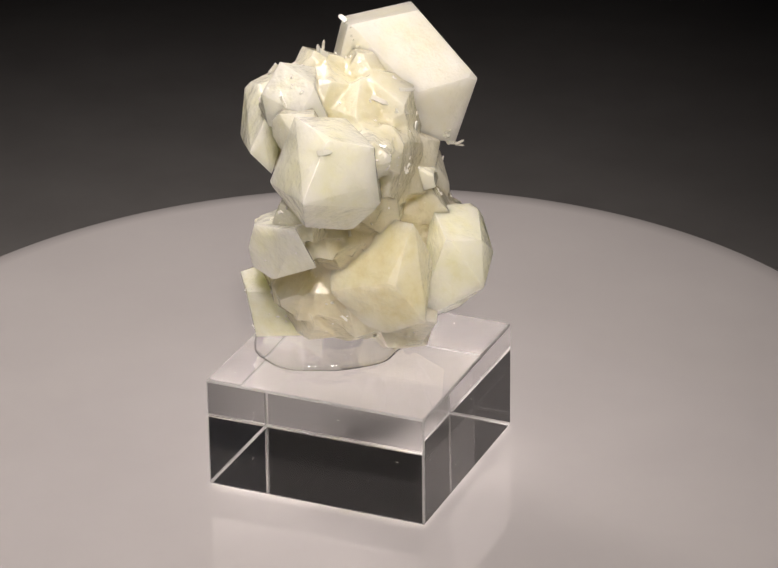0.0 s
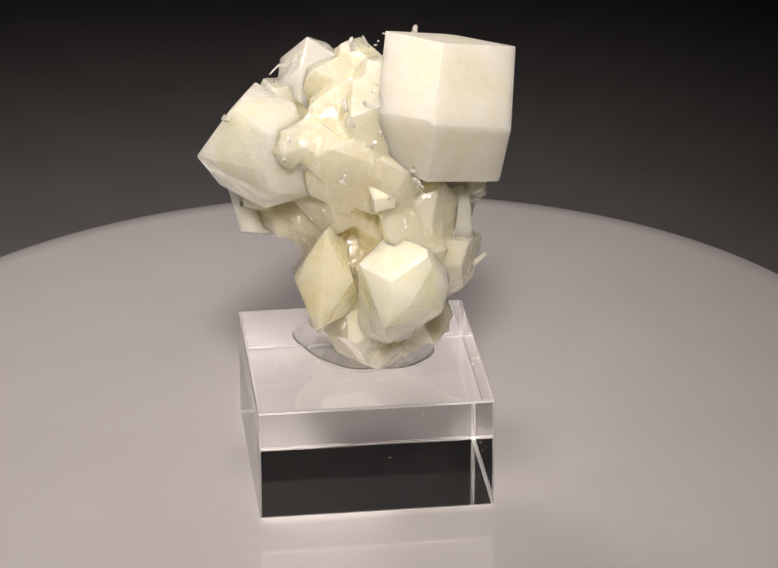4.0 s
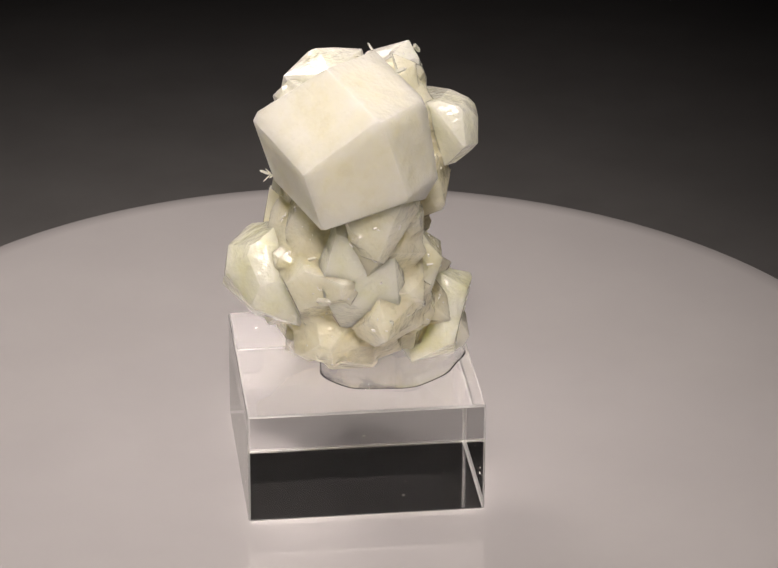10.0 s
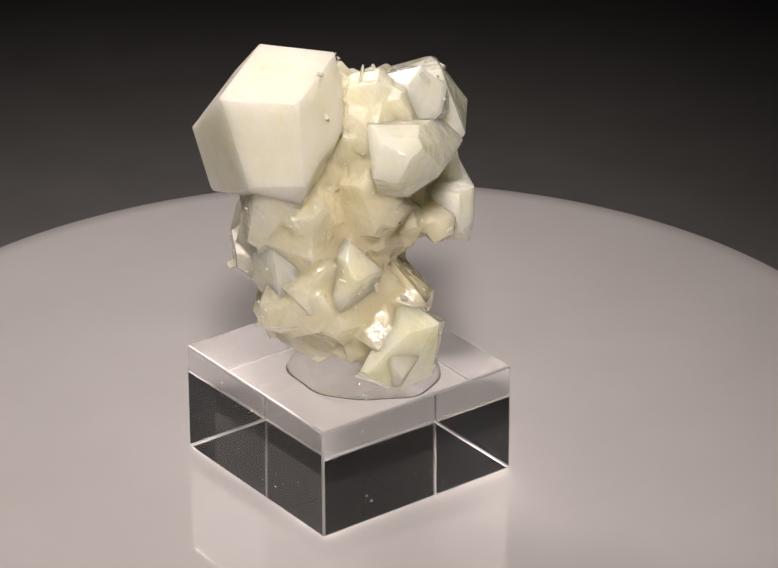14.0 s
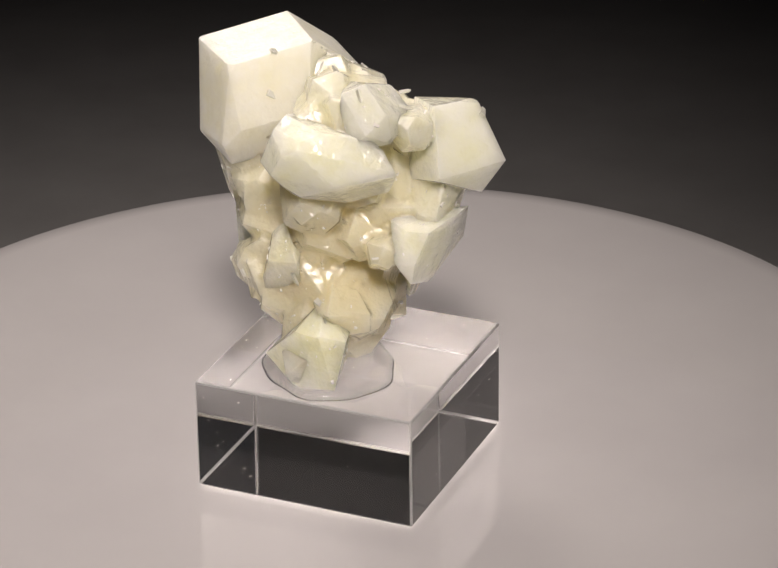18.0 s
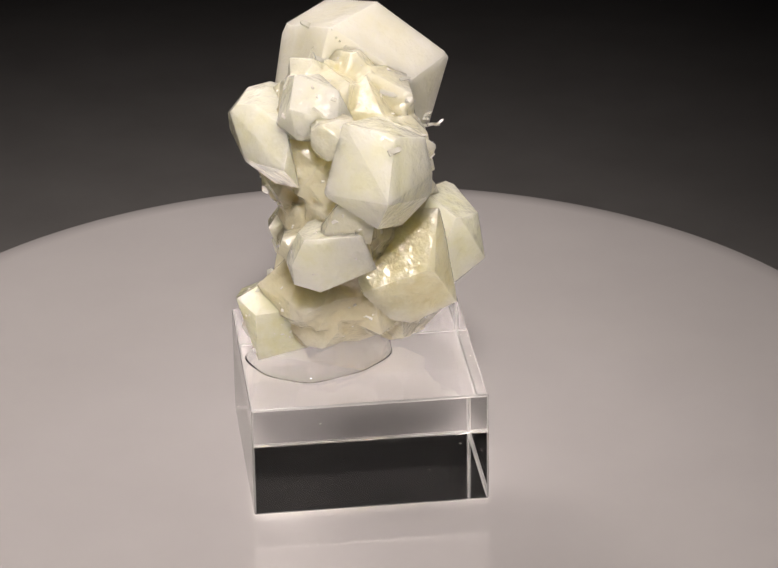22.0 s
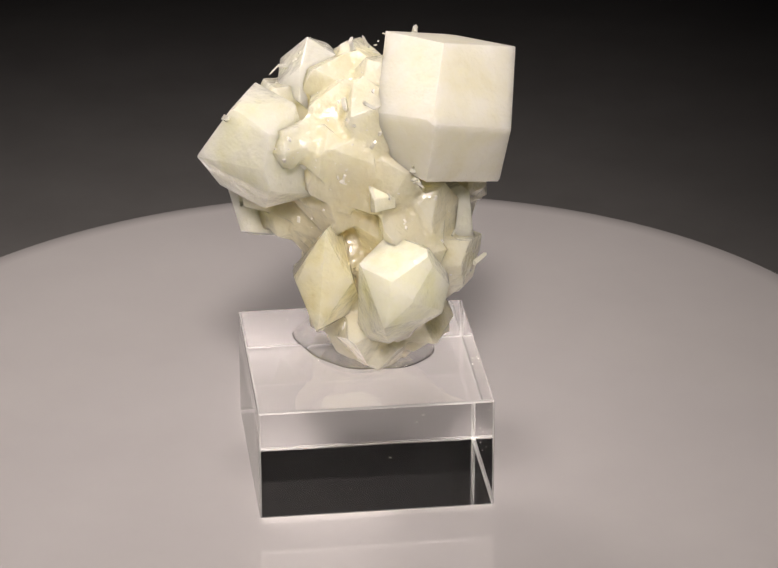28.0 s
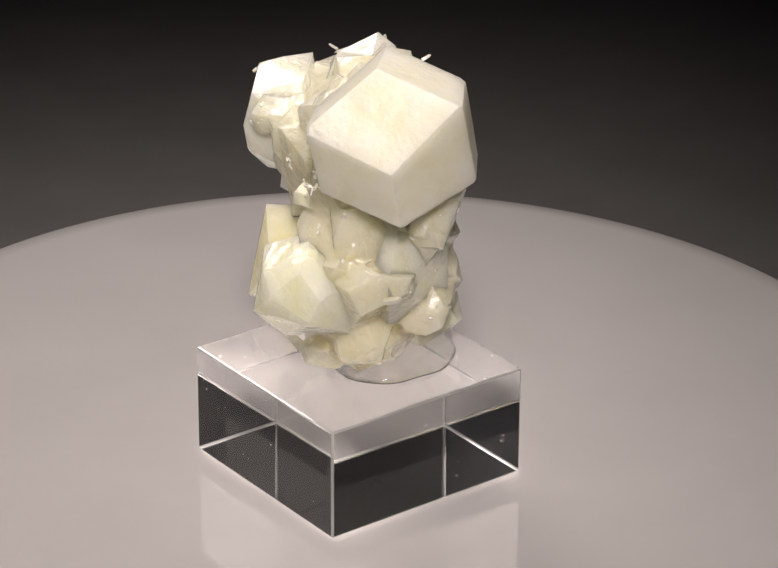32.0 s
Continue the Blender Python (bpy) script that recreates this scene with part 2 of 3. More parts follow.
def crystal(label, centre, faces, mat=CRYSTAL, round_off=0.09, chips=5):
    """One crystal from its face directions and distances, in mm. Those with no label are intergrown with the mass."""
    bm = cut_stone(faces)
    rnd = random.Random(int(sum(f[0] + f[2] for f in faces) * 10))
    # chipped corners
    bmesh.ops.remove_doubles(bm, verts=bm.verts, dist=0.05)
    corners = [v.co.copy() for v in bm.verts]
    for co in rnd.sample(corners, min(chips, len(corners))):
        n = (co.normalized() + Vector([rnd.uniform(-0.5, 0.5) for _ in range(3)])).normalized()
        cut = bmesh.ops.bisect_plane(bm, geom=bm.verts[:] + bm.edges[:] + bm.faces[:], plane_co=co - n * rnd.uniform(0.1, 0.4), plane_no=n, clear_outer=True)
        rim = [e for e in cut["geom_cut"] if isinstance(e, bmesh.types.BMEdge)]
        if len(rim) > 2:
            bmesh.ops.edgeloop_fill(bm, edges=rim)
    bmesh.ops.remove_doubles(bm, verts=bm.verts, dist=0.03)
    bm.normal_update()
    low = -0.3 if mat == FROSTED else 0.75
    if mat == FROSTED or not label:
        hosts.append([(f.calc_area(), f.normal.copy(), [v.co + Vector(centre) for v in f.verts]) for f in bm.faces if f.normal.z < low])
    if not label:
        into_mass(bm, centre)
        bm.free()
        return
    root = bm.copy()
    bmesh.ops.scale(root, vec=(0.93, 0.93, 0.93), verts=root.verts)
    into_mass(root, centre)
    root.free()
    bmesh.ops.bevel(bm, geom=bm.edges[:], offset=round_off, segments=1, affect="EDGES", profile=0.5, clamp_overlap=True)
    bmesh.ops.scale(bm, vec=(MM, MM, MM), verts=bm.verts)
    part("crystal", bm, mat, mineral, label).location = Vector(centre) * MM


def block_faces(r, rnd):
    """Faces of a leaning box of half size r with some corners and edges cut away."""
    faces = [(az + rnd.uniform(-6, 6), rnd.uniform(-6, 6), rnd.uniform(0.72, 0.95) * r) for az in (0, 90, 180, 270)]
    faces += [(0, 90, rnd.uniform(0.72, 0.95) * r), (0, -90, rnd.uniform(0.72, 0.95) * r)]
    for az in (45, 135, 225, 315):
        for el in (35, -35):
            faces.append((az + rnd.uniform(-12, 12), el + rnd.uniform(-10, 10), rnd.uniform(0.86, 1.06) * r))
    return faces


def grain(centre, r, seed):
    """A blocky grain of the intergrown mass: a leaning box with some corners and edges cut away."""
    rnd = random.Random(seed)
    bm = cut_stone(block_faces(r, rnd))
    bm.transform(Euler([rnd.uniform(0, 6.28) for _ in range(3)]).to_matrix().to_4x4())
    into_mass(bm, centre)
    bm.free()


crystal('large blocky cream crystal with broad frosted faces', (6.3, 9.5, 52.7), [(-122, -74, 6.7), (16, 37, 8.5), (62, -9, 9.3), (-123, 6, 8.0), (116, 9, 9.9), (122, 73, 9.1), (-2, -18, 9.8), (-73, 49, 9.1), (-180, 15, 8.5), (-159, -29, 8.1), (95, -57, 10.2), (-65, -10, 10.4), (-112, -3, 8.8), (-174, -9, 9.0), (154, 9, 10.2)], FROSTED)
crystal('milky pale crystal with a grey top facet', (-1.4, -13.0, 48.2), [(-155, 21, 6.7), (87, 7, 5.3), (107, 13, 5.4), (121, 8, 5.8), (156, -61, 5.8), (-139, 34, 6.7), (-2, 5, 5.0), (-64, 14, 4.3), (104, -69, 6.3), (-70, -32, 4.9), (-152, -20, 7.4), (6, 79, 6.5), (38, 21, 5.6), (-6, 68, 6.0), (-16, -45, 6.4), (-63, -11, 4.5), (20, 39, 5.9)], CRYSTAL)
crystal('white crystal with a bright square facet at the crown', (-7.4, -2.9, 55.0), [(60, -14, 4.3), (-141, -69, 4.1), (3, -1, 4.5), (82, 4, 4.2), (-89, -45, 3.7), (141, 7, 4.1), (-15, 69, 4.0), (-107, 46, 3.1), (-13, 22, 4.4), (-177, -35, 4.4), (-123, 3, 3.7), (163, 25, 3.8), (72, 64, 4.7), (-58, 22, 4.5), (-161, -7, 4.2)], CRYSTAL)
crystal('pale rounded many-faced crystal', (-11.1, 4.0, 49.8), [(-8, -15, 3.0), (-28, 11, 3.7), (-171, 16, 3.2), (164, -9, 3.3), (-163, 37, 3.4), (27, -10, 5.2), (-163, -40, 4.5), (-113, 80, 4.6), (160, 75, 4.6), (161, -27, 3.6), (175, -48, 4.1), (-6, -49, 4.6), (67, 22, 7.3), (120, 16, 5.9), (65, -79, 5.2), (-58, 11, 6.9), (104, -42, 5.8), (-157, 50, 3.9)], CRYSTAL)
crystal('pale greenish crystal with a shiny striated top facet', (14.9, -0.4, 31.3), [(161, 5, 4.2), (-93, -8, 5.6), (-158, 13, 5.4), (26, -53, 4.8), (53, -76, 6.5), (-1, -39, 4.1), (-46, 66, 5.4), (66, -6, 5.4), (97, 65, 6.4), (-40, 61, 5.15), (-59, 12, 5.3), (-1, -21, 3.8), (-64, -43, 6.5), (56, -14, 5.1), (14, 5, 3.7), (-8, 27, 4.3), (52, 18, 5.6), (-29, 8, 4.6)], GREENISH)
crystal('honey-tinged wedge crystal with flat sides', (4.7, -7.0, 31.5), [(64, 14, 3.4), (130, -28, 5.0), (-111, -20, 4.2), (-142, 39, 4.0), (-130, 31, 3.7), (21, -23, 5.0), (20, -50, 6.1), (-62, 11, 5.1), (49, 28, 4.3), (-31, 10, 5.6)], HONEY)
crystal('pale crystal with a small bright facet', (-9.7, -9.1, 36.4), [(11, 24, 3.3), (-132, -11, 2.0), (157, 80, 4.2), (-39, -63, 3.8), (89, -7, 3.6), (-120, -17, 2.5), (127, 27, 4.4), (100, -34, 3.7), (100, -70, 3.9), (171, -8, 4.2)], CRYSTAL)
crystal('pale wedge-shaped crystal set in the gel', (-10.0, 5.0, 22.1), [(20, 27, 3.5), (-100, -13, 3.8), (139, -9, 3.5), (157, -16, 3.6), (75, 43, 4.2), (-76, -79, 4.9), (-7, 7, 4.9), (-97, 42, 5.3), (85, -46, 6.1), (-169, -10, 4.6), (-130, 56, 5.8), (130, 62, 5.4)], GREENISH)
crystal("", (-6.8, -10.8, 41.6), [(-10, 9, 3.0), (61, -9, 3.1), (-87, 75, 3.6), (-123, -14, 2.3), (-157, -68, 2.1), (135, 35, 2.5), (119, 22, 2.7), (-131, 3, 2.5), (-28, -8, 3.4), (166, 23, 3.0), (166, -36, 3.2)])
crystal("small bright crystal", (9.8, -1.6, 43.2), [(-9, 62, 1.3), (-9, 10, 1.6), (80, 5, 1.5), (-100, 0, 1.4), (170, 0, 2.2), (60, 50, 1.5), (-70, 45, 1.7), (0, -70, 1.6)], CHIP, 0.07, 1)
crystal('pale yellowish crystal with broad smooth faces', (6.5, 10.8, 34.1), [(-156, 2, 4), (61, 5, 3.5), (68, -6, 3.3), (-58, 18, 6.1), (-78, -0, 5.4), (-135, 81, 7.6), (57, -35, 4.4), (-163, -41, 5.2), (85, 46, 6.2), (-2, -6, 5.6), (-63, -26, 5.9), (-9, -28, 5.6), (142, 13, 6.1), (121, 1, 6), (-3, 53, 9.1)], GREENISH)
crystal('honey-tinged crystal with a sloping face', (-6.0, 10.4, 33.3), [(-14, 2, 3), (116, 1, 2.9), (97, -10, 3.2), (-102, 4, 3.4), (173, 75, 5.9), (-146, -37, 4.4), (-130, 25, 4.1), (164, -84, 5.9), (170, -8, 3.9), (168, 46, 3), (160, 4, 1.8), (103, 45, 1.9), (108, -4, 1.3), (145, 38, 1), (156, -21, 0.9)], HONEY)

crystal("", (-5.6, 5.0, 41.8), [(75, -9, 3.7), (-105, 9, 4.2), (170, -27, 3.8), (-10, 27, 4.2), (-32, -61, 4.6), (148, 61, 8.4), (-77, 59, 4.1), (19, -19, 4.0), (103, -59, 4.4), (-124, -43, 4.4), (-53, -8, 4.6), (-161, 19, 4.8), (127, 7, 4.8), (56, 43, 6.0)])
crystal("", (4.8, 5.5, 22.4), [(57, -59, 3.8), (-175, 58, 4.6), (-64, 13, 3.9), (-169, -32, 5.4), (69, 16, 4.8), (116, -13, 4.6), (-111, -16, 4.8), (-64, -58, 4.8), (-17, -16, 5.0), (11, 32, 5.5), (-64, 67, 4.6), (163, 16, 4.7), (116, 23, 4.3), (82, -27, 3.9)])
crystal("", (5.5, 15.9, 41.5), [(47, 2, 1.6), (-131, -7, 4.0), (-47, 39, 4.7), (141, 16, 5.2), (106, -16, 1.6), (-39, -16, 5.2), (-159, 82, 5.6), (151, -33, 2.6), (84, 39, 5.5), (-96, -39, 4.8), (17, -20, 2.7), (-161, 27, 5.9), (-71, 0, 3.7), (-103, 15, 4.1)])
crystal("", (7.6, -1.2, 22.2), [(6, -21, 2.5), (-164, 40, 4.2), (131, -53, 4.9), (-84, -35, 3.9), (118, 16, 3.7), (-49, 53, 5.0), (42, 26, 5.2), (100, 70, 4.6), (168, -8, 4.5), (75, -18, 4.7), (-105, 18, 5.2), (-138, -26, 4.9), (152, 35, 4.0), (-80, -70, 4.1)])
crystal("", (11.5, 8.9, 30.6), [(65, -46, 1.4), (-151, 38, 3.9), (-5, 39, 4.8), (-55, -24, 4.6), (-176, -49, 5.2), (38, -4, 2.0), (-98, 10, 4.3), (108, 78, 5.1), (98, -12, 4.4), (173, -5, 4.8), (-15, -23, 2.7), (-72, -78, 5.7), (44, 31, 4.8), (-143, 4, 4.7)])
crystal("", (-1.4, -3.8, 35.7), [(-25, -44, 3.9), (155, 44, 4.0), (-3, 44, 4.2), (76, -11, 4.3), (-145, -27, 4.7), (-59, 8, 4.8), (128, -42, 4.7), (166, 0, 3.9), (74, 79, 4.3), (-14, 0, 4.5), (-106, -79, 5.1), (-104, 11, 4.9), (-64, -27, 4.1), (-150, 8, 4.4)])
crystal("", (-6.1, 0.2, 27.4), [(-144, 43, 3.3), (9, -29, 4.0), (134, -47, 4.4), (-99, -29, 4.9), (31, 59, 4.4), (-163, -16, 5.1), (-20, 18, 4.7), (52, 7, 4.8), (122, 43, 5.4), (-76, 10, 4.9), (-16, -72, 5.0), (104, -10, 5.6), (-149, -59, 6.0), (-37, -13, 4.1)])
crystal("", (-0.2, -2.1, 24.3), [(-110, -36, 3.6), (70, 36, 4.6), (168, 11, 4.0), (-12, -11, 4.5), (110, -70, 5.0), (-70, 70, 5.4), (-99, 16, 3.9), (82, -18, 4.8), (3, 32, 4.0), (146, 53, 4.3), (-34, -53, 4.6), (-177, -32, 4.8), (23, -20, 4.1), (45, 9, 4.3)])
crystal("", (2.8, -4.9, 51.0), [(-23, 66, 2.2), (-172, -53, 3.9), (38, -33, 3.1), (152, 31, 4.2), (-68, -2, 6.0), (-142, 33, 3.8), (102, 3, 4.2), (49, 21, 4.8), (-10, 21, 3.4), (111, -51, 3.9), (-28, -31, 4.7), (-131, -21, 4.2), (13, -7, 3.3), (-167, 7, 3.4)])
crystal("", (-3.8, -3.3, 44.6), [(-132, 24, 3.7), (48, -24, 4.3), (-142, -66, 4.2), (38, 66, 4.3), (-43, -4, 4.8), (137, 4, 5.0), (83, 19, 4.0), (111, -46, 4.2), (-14, -53, 4.3), (9, 15, 4.4), (-69, 46, 4.5), (-97, -19, 4.7), (166, 53, 4.8), (-171, -15, 4.8)])
crystal("", (1.2, 10.8, 27.5), [(120, -51, 3.1), (-27, 62, 4.7), (-48, -26, 4.2), (-162, 21, 4.4), (92, 36, 5.5), (18, -21, 5.6), (-123, -64, 4.6), (-66, 15, 4.6), (-150, -23, 4.8), (-7, -62, 4.8), (173, 62, 5.8), (30, 23, 6.7), (114, -15, 3.8), (-19, 27, 4.1)])
crystal("", (4.0, -5.6, 41.7), [(-68, -13, 2.2), (124, 10, 3.5), (23, 48, 3.7), (61, -68, 4.0), (-163, 42, 4.1), (-13, 1, 2.5), (-157, -48, 4.0), (-99, 25, 3.8), (105, 63, 3.7), (176, -9, 3.8), (81, -25, 3.8), (-48, 24, 3.1), (-75, -63, 4.4), (131, -24, 3.4)])
crystal("", (4.4, 1.7, 30.9), [(-89, -4, 3.8), (91, 4, 3.9), (-176, 36, 4.0), (145, -83, 4.2), (-1, 24, 4.2), (179, -24, 4.5), (37, -2, 4.3), (-143, 2, 4.4), (-56, -52, 4.3), (124, 52, 4.3), (128, -38, 4.6), (-52, 38, 4.7), (-105, 28, 4.0), (162, 7, 3.9)])
crystal("", (0.5, 10.1, 40.6), [(167, -2, 3.2), (-13, 2, 4.7), (-102, -33, 4.3), (96, 2, 4.7), (-138, 51, 4.8), (41, 58, 4.8), (42, -51, 5.2), (41, 4, 3.6), (135, 45, 4.8), (-52, 45, 5.0), (128, -45, 5.8), (-139, -4, 3.8), (-45, -45, 4.7), (-173, 27, 3.6)])
crystal("", (-1.9, 5.0, 33.5), [(-25, -19, 3.8), (155, 19, 4.8), (34, 56, 4.5), (93, -54, 4.5), (-116, -1, 4.7), (-146, -56, 4.7), (-72, 11, 4.2), (158, 74, 4.2), (108, -11, 4.6), (-160, -12, 4.8), (20, 12, 5.0), (-22, -74, 4.8), (118, 33, 4.3), (-62, -33, 4.3)])
crystal("", (9.5, 2.6, 39.1), [(1, 32, 2.3), (-163, -10, 4.3), (-43, -70, 4.1), (104, -17, 4.0), (137, 70, 4.4), (-86, 51, 4.5), (-70, -18, 5.1), (148, 25, 4.0), (151, -20, 3.9), (-120, 5, 4.6), (60, -5, 5.1), (-174, 23, 3.6), (-140, 46, 4.2), (-21, 64, 4.1)])
crystal("", (-1.9, 3.3, 49.0), [(-120, -70, 3.9), (60, 70, 4.3), (16, -15, 4.4), (152, 1, 4.6), (-71, 14, 4.5), (-116, 56, 4.0), (-118, -15, 4.6), (62, 15, 4.5), (-42, -34, 4.6), (-14, 32, 4.8), (64, -56, 4.8), (109, -14, 4.6), (-164, 15, 5.6), (166, -32, 4.4)])
crystal("", (-4.8, 5.6, 23.6), [(62, -52, 1.8), (-80, 57, 3.4), (119, 32, 4.6), (-90, -45, 3.4), (24, 9, 3.8), (-37, 7, 3.8), (172, -44, 5.8), (84, 2, 3.8), (-8, 44, 3.9), (-131, 29, 4.2), (66, 60, 4.2), (171, 32, 5.6), (-70, 22, 3.4), (3, -81, 3.3)])
crystal("", (2.5, 2.3, 41.4), [(-81, 9, 3.8), (99, -9, 3.8), (-178, 35, 3.8), (2, -35, 3.9), (22, 53, 4.4), (-86, -81, 4.6), (-168, -18, 4.2), (39, -5, 4.1), (134, -43, 4.2), (-21, 4, 3.9), (-109, -27, 4.1), (123, 47, 4.2), (-46, 43, 4.4), (71, 27, 4.7)])
grain((-1.0, -1.0, 44.0), 6.3, 1)
grain((0.5, 3.0, 26.5), 6.3, 2)
grain((-0.5, 2.5, 35.5), 6.3, 3)
grain((6.0, 3.0, 39.0), 6.0, 4)
grain((5.5, 2.0, 25.0), 6.3, 5)
grain((1.0, -0.5, 50.5), 6.3, 6)
grain((-3.5, 0.5, 26.5), 6.1, 7)
grain((1.5, 9.5, 28.5), 5.6, 8)
grain((-4.5, -5.0, 39.0), 5.3, 9)
grain((2.0, 7.5, 40.5), 5.6, 10)
grain((3.5, -4.0, 46.5), 5.7, 11)
grain((-5.5, 2.0, 47.5), 5.8, 12)
grain((4.0, 4.0, 23.0), 5.9, 13)
grain((-2.5, 4.5, 24.0), 5.4, 14)
grain((1.0, -3.0, 40.5), 5.9, 15)
grain((7.0, 3.0, 31.0), 6.3, 16)
grain((2.5, -1.5, 25.5), 5.9, 17)
grain((-2.5, 2.0, 37.5), 6.3, 18)
grain((3.0, 10.0, 36.5), 5.9, 19)
grain((-4.0, 5.0, 29.0), 5.6, 20)
grain((7.0, -0.5, 21.0), 3.9, 21)
grain((5.0, 1.5, 44.0), 6.3, 22)
grain((-3.5, 0.5, 53.0), 6.1, 24)
grain((3.5, 6.5, 45.5), 5.9, 25)
grain((7.5, 5.0, 24.0), 4.6, 26)
grain((1.5, -2.5, 32.0), 4.5, 27)
grain((8.0, 5.5, 39.0), 5.2, 28)
grain((-6.5, 4.0, 21.0), 3.6, 29)
grain((3.5, 14.0, 47.5), 4.5, 31)
grain((-5.5, -2.0, 44.5), 4.2, 32)
grain((-10.5, -4.0, 36.5), 2.5, 33)
grain((3.5, -6.5, 48.5), 4.1, 34)
grain((-6.0, 5.0, 43.5), 3.3, 35)
grain((4.0, 1.0, 52.0), 5.7, 36)
grain((0.5, 14.0, 42.0), 2.2, 37)
grain((-4.0, 2.5, 56.0), 3.9, 38)
grain((-10.0, 6.0, 20.5), 3.5, 39)
grain((5.0, -2.5, 23.0), 4.4, 40)
grain((-0.5, -4.0, 43.0), 5.5, 41)
grain((2.0, 3.0, 56.5), 3.4, 42)
grain((-2.5, 8.5, 26.5), 4.2, 43)
grain((0.5, 4.5, 23.5), 5.8, 44)
grain((12.0, -0.5, 26.0), 2.8, 45)
grain((-4.0, 1.0, 25.0), 5.8, 46)
grain((-5.5, -6.5, 37.0), 4.4, 47)
grain((-8.5, 0.5, 26.5), 3.3, 48)
grain((11.5, 3.5, 34.5), 3.9, 49)
grain((2.5, -11.5, 50.0), 2.8, 50)
grain((-2.0, -2.0, 29.5), 4.1, 51)
grain((-6.5, -1.0, 37.5), 3.5, 52)
grain((-8.0, 6.0, 42.0), 2.5, 53)
grain((-5.0, 4.5, 52.5), 4.0, 54)
grain((1.5, 9.0, 31.5), 6.3, 55)
grain((-6.6, -7.6, 52.8), 3.2, 901)


def buds():
    """Small blocky crystals grown half out of the flanks of the intergrown ones."""
    rnd = random.Random(23)
    for host in list(hosts):
        for _, normal, vs in rnd.choices(host, [f[0] for f in host], k=5):
            r = rnd.choice((0.6, 0.8, 1.0, 1.3, 1.7))
            w = [rnd.random() + 0.1 for _ in vs]
            co = sum((v * k for v, k in zip(vs, w)), Vector()) / sum(w) - normal * 0.72 * r
            turn = Euler([rnd.uniform(0, 6.28) for _ in range(3)]).to_matrix()
            faces_now = []
            for az, el, d in block_faces(r, rnd):
                n = turn @ Vector((math.cos(radians(el)) * math.cos(radians(az)), math.cos(radians(el)) * math.sin(radians(az)), math.sin(radians(el))))
                faces_now.append((math.degrees(math.atan2(n.y, n.x)), math.degrees(math.asin(max(-1, min(1, n.z)))), d))
            if co.z > 19:
                crystal("", co, faces_now, None, 0.07, 1)


buds()


def finish_mass():
    """Fuses grains and crystals into one body with filled crevices."""
    bmesh.ops.scale(mass, vec=(MM, MM, MM), verts=mass.verts)
    ob = part("druse", mass, MATRIX, mineral, "fused yellowish crystal mass", smooth=True)
    # close the narrow crevices: swell, fuse and shrink back
    for swell in (0.5, -0.53):
        fuse = ob.modifiers.new("fuse", "REMESH")
        fuse.mode, fuse.voxel_size, fuse.use_smooth_shade = "VOXEL", 0.13 * MM, True
        grow = ob.modifiers.new("grow", "DISPLACE")
        grow.strength, grow.mid_level = swell * MM, 0.0
    soft = ob.modifiers.new("soft", "SMOOTH")
    soft.factor, soft.iterations = 0.5, 2
    return ob


druse = finish_mass()


# ---- splinters and sparkling shards ----


def splinter(start, along, width, label=""):
    """One needle or plate crystal, in mm, tapering towards its tip."""
    start, along = Vector(start), Vector(along)
    n = along.normalized()
    u = n.orthogonal().normalized()
    v = n.cross(u)
    bm = bmesh.new()
    rings = []
    for k, f in ((0, 1.0), (0.8, 0.85), (1.0, 0.25)):
        c = start + along * k
        rings.append([bm.verts.new((c + u * width * f * a + v * width * f * b * 0.6) * MM) for a, b in ((-0.5, -0.5), (0.5, -0.5), (0.5, 0.5), (-0.5, 0.5))])
    bm.faces.new(rings[0])
    bm.faces.new(rings[-1])
    for p, q in zip(rings, rings[1:]):
        for i in range(4):
            bm.faces.new((p[i], p[(i + 1) % 4], q[(i + 1) % 4], q[i]))
    part("splinter", bm, CHIP, mineral, label)


rnd = random.Random(11)
edge_a, edge_b = Vector((0.2, 4.8, 62.5)), Vector((2.0, 0.0, 57.0))
for i in range(7):
    p = edge_a.lerp(edge_b, (i + rnd.uniform(0, 0.9)) / 7)
    splinter(p, Vector((rnd.uniform(-1, 1.4), rnd.uniform(-1, 1), rnd.uniform(-0.8, 0.3))) * 0.5, rnd.uniform(0.15, 0.3))
for i in range(11):
    p = Vector((13.9, 2.6, 47.6)) + Vector([rnd.uniform(-1.6, 0.6) for _ in range(3)])
    splinter(p, Vector((rnd.uniform(0.2, 1.6), rnd.uniform(-1.2, 1), rnd.uniform(-1, 0.9))) * 0.8, rnd.uniform(0.25, 0.5))
splinter((4.4, -10.3, 47.5), (0.9, 3.2, 4.4), 1.0)
splinter((-6.1, -6.4, 57.5), (-0.2, -1.5, 0.4), 0.5)
splinter((6.7, -2.1, 55.8), (2.1, 0.6, -0.3), 0.5)
splinter((8.8, -2.4, 50.1), (0.2, 0.7, 1.0), 0.5)
splinter((12.4, 11.5, 31.6), (-0.4, 2.2, 0.8), 1.1)
splinter((4.9, 15.5, 27.7), (-0.6, 1.4, 1.3), 0.9)
splinter((12.1, 8.2, 36.3), (-0.6, 0.8, 0.5), 0.5)
splinter((-8.9, -6.2, 56.8), (0.7, -1.9, -0.8), 0.4)
splinter((-11.6, 3.8, 27.9), (-1.4, 0.0, -0.7), 0.5)
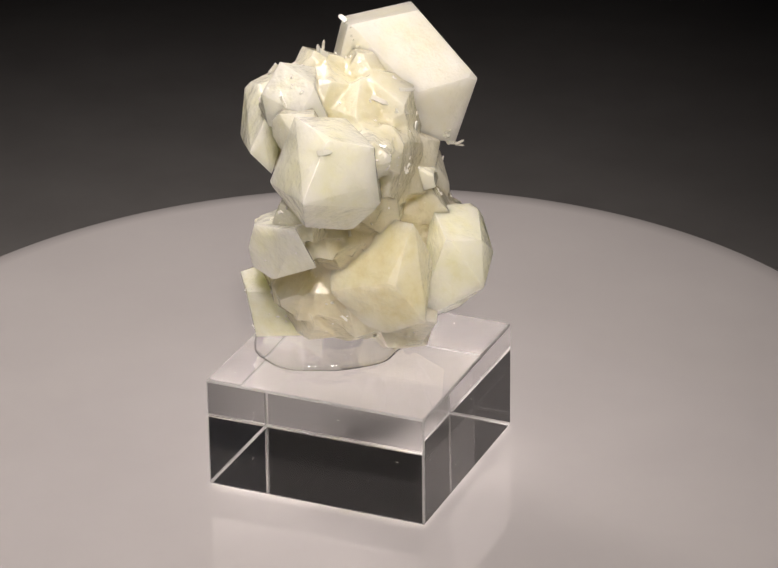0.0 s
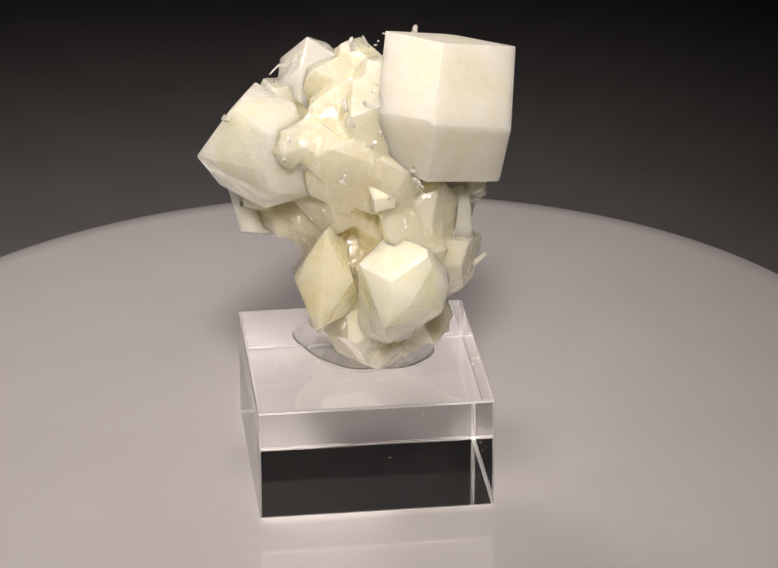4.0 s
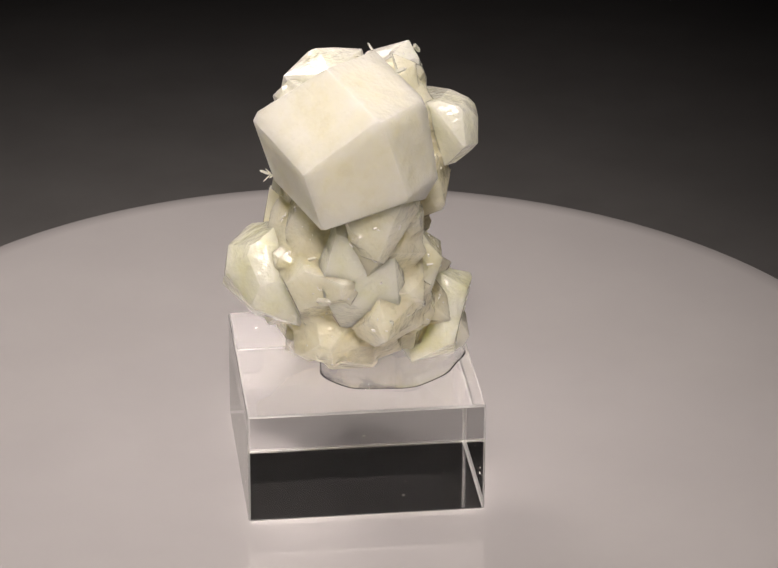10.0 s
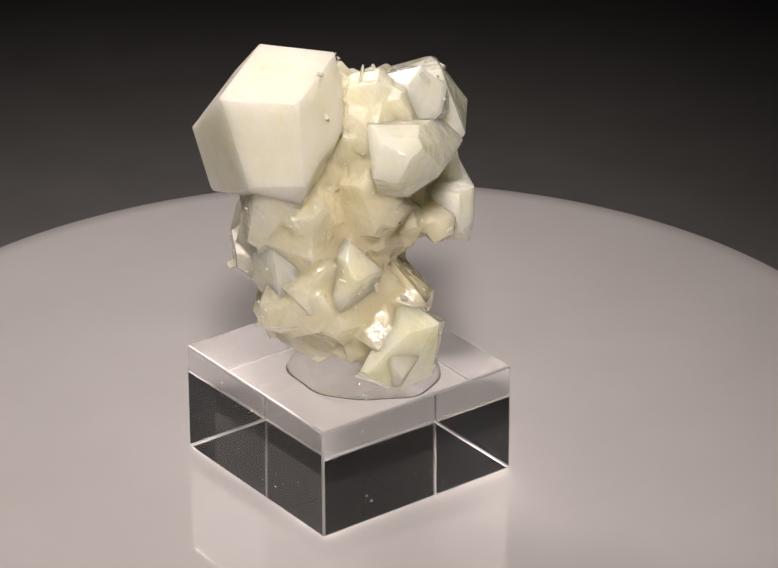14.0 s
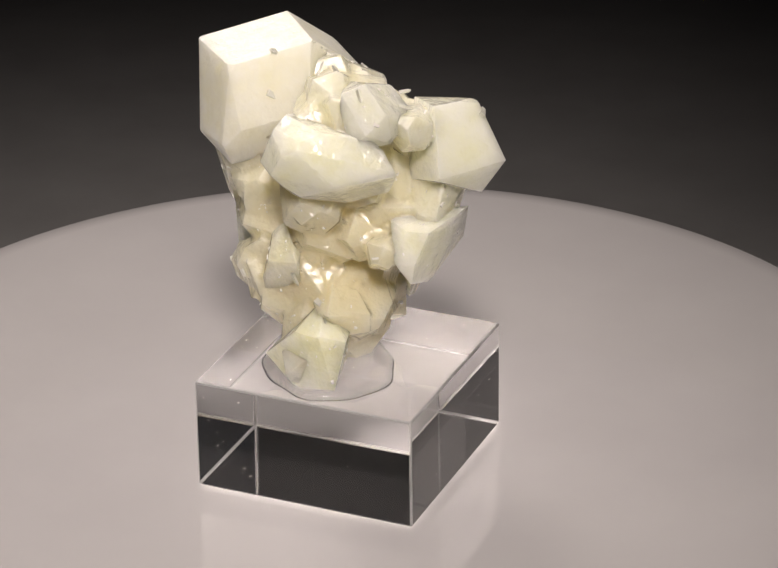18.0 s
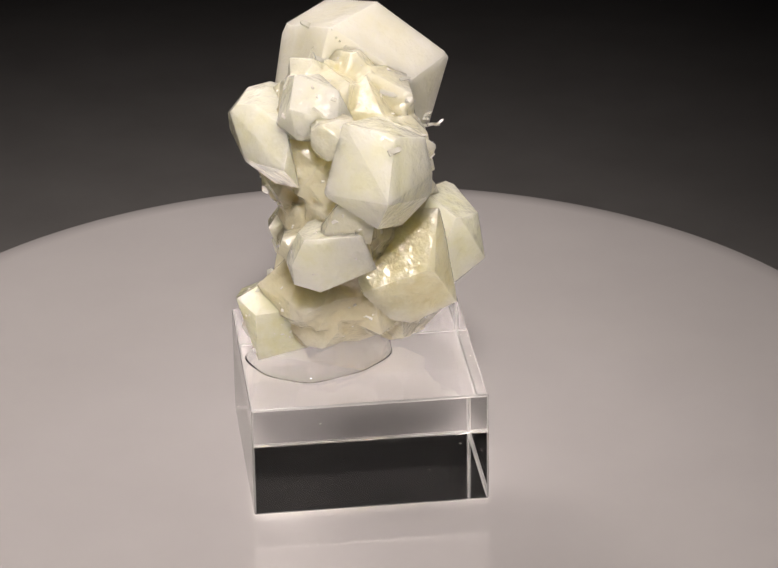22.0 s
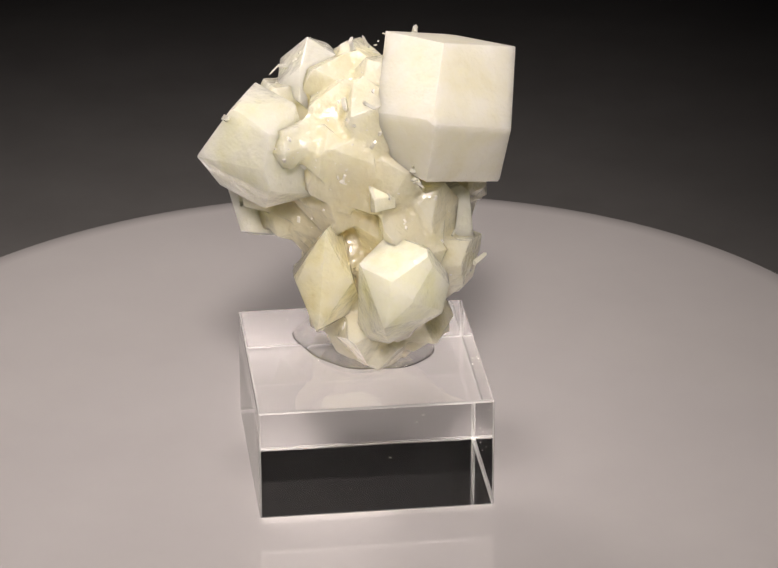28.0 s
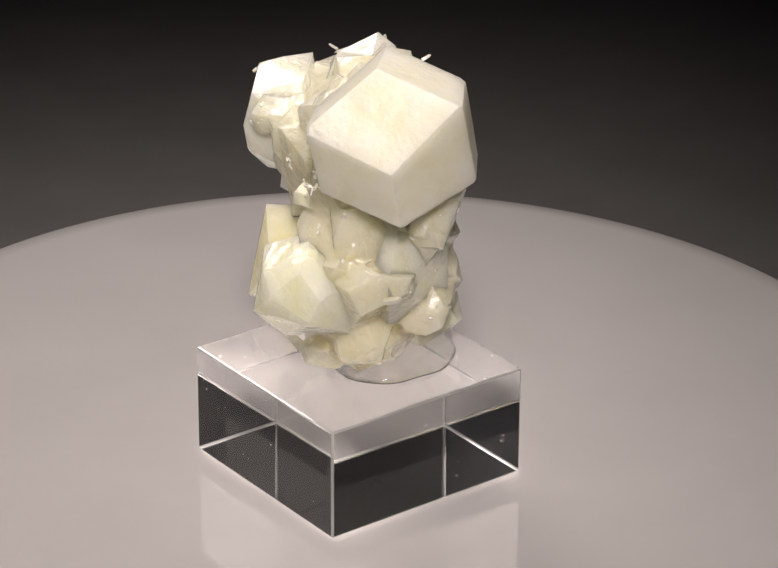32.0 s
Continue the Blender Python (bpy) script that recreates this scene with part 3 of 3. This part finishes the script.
splinter((-13.8, 2.1, 25.5), (-1.0, 0.7, -1.1), 0.6)
splinter((-7.7, 8.2, 32.1), (0.1, -0.8, -1.9), 0.5)
splinter((-1.9, 11.0, 56.0), (0.5, -1.4, -1.2), 0.8)
splinter((-3.4, 4.5, 58.9), (0.2, -1.0, 2.0), 0.4)
splinter((3.0, -3.1, 55.3), (2.2, -0.9, -0.8), 0.7)
splinter((-2.7, 1.8, 59.2), (-1.4, 0.4, 0.9), 0.7)
splinter((-9.4, -0.9, 59.3), (-1.2, -0.5, -1.3), 0.6)
splinter((-4.1, -17.3, 53.2), (1.9, -0.2, 0.4), 0.8)
splinter((10.9, -1.1, 44.0), (0.7, -0.1, -0.5), 0.5)
splinter((6.1, -4.5, 53.8), (1.8, 0.4, -0.6), 0.6)
splinter((-3.9, 1.8, 59.8), (-0.1, 0.6, 0.9), 0.5)
splinter((-1.4, 15.2, 29.8), (-0.5, -0.5, -0.9), 0.5)
splinter((-9.9, 5.1, 29.2), (-1.3, -1.8, -1.2), 0.8)
splinter((-0.2, 9.8, 61.1), (-1.0, 0.8, 0.6), 0.7)


def shards():
    """Tiny glossy plates strewn over the crystals and the mass."""
    rnd = random.Random(5)
    spots = []
    for ob in [o for o in mineral.children if o.name.startswith(("crystal", "druse"))]:
        faces = [f for f in ob.data.polygons if f.area > 0]
        if max(ob.dimensions) > 0.014 and ob.name.startswith("crystal"):
            continue
        for f in rnd.choices(faces, [f.area for f in faces], k=int(sum(f.area for f in faces) * 1e6 * 0.09) + 1):
            vs = [ob.data.vertices[i].co for i in f.vertices]
            w = [rnd.random() ** 1.2 for _ in vs]
            spots.append((sum((v * k for v, k in zip(vs, w)), Vector()) / sum(w) + ob.location, f.normal.copy()))
    bm = bmesh.new()
    for co, n in spots:
        tip = (n + Vector([rnd.uniform(-0.7, 0.7) for _ in range(3)])).normalized()
        u = tip.orthogonal().normalized()
        u = (u + tip.cross(u) * rnd.uniform(-3, 3)).normalized()
        v = tip.cross(u)
        s = rnd.choice((0.09, 0.12, 0.15, 0.2, 0.32)) * MM
        a, b, c = s * rnd.uniform(0.6, 1.8), s * rnd.uniform(0.4, 0.8), s * 0.35
        vs = [bm.verts.new(co + u * a * x + v * b * y + tip * c * z) for x, y, z in ((-1, -1, -1), (1, -1, -1), (1, 1, -1), (-1, 1, -1), (-0.8, -0.7, 1), (0.8, -0.9, 1), (0.9, 0.7, 1), (-0.7, 0.9, 1))]
        for q in ((3, 2, 1, 0), (4, 5, 6, 7), (0, 1, 5, 4), (1, 2, 6, 5), (2, 3, 7, 6), (3, 0, 4, 7)):
            bm.faces.new([vs[i] for i in q])
    return tagged(part("shard", bm, SPLINTER, mineral, "tiny glittering crystal shards"), kind="stuff")


shards()


# ---- movement ----
TILT = pose(0, 0, 0, -0.262, -0.55, 0)


def motions():
    times = [i * 0.5 for i in range(int(CLIP * 2) + 1)]
    walk(turntable, [(t, pose(0, 0, 0, 0, 0, -SPIN * t) @ TILT @ pose(0, 0, 0, 0, 0, SPIN * t) @ pose(0.0004, 0.0136, -0.00036, 0, 0, -SPIN * t)) for t in times])
    for ob in (block, gel, mineral):
        walk(ob, [(t, pose(0, 0, 0, 0, 0, -SPIN * t) @ TILT) for t in times])


motions()
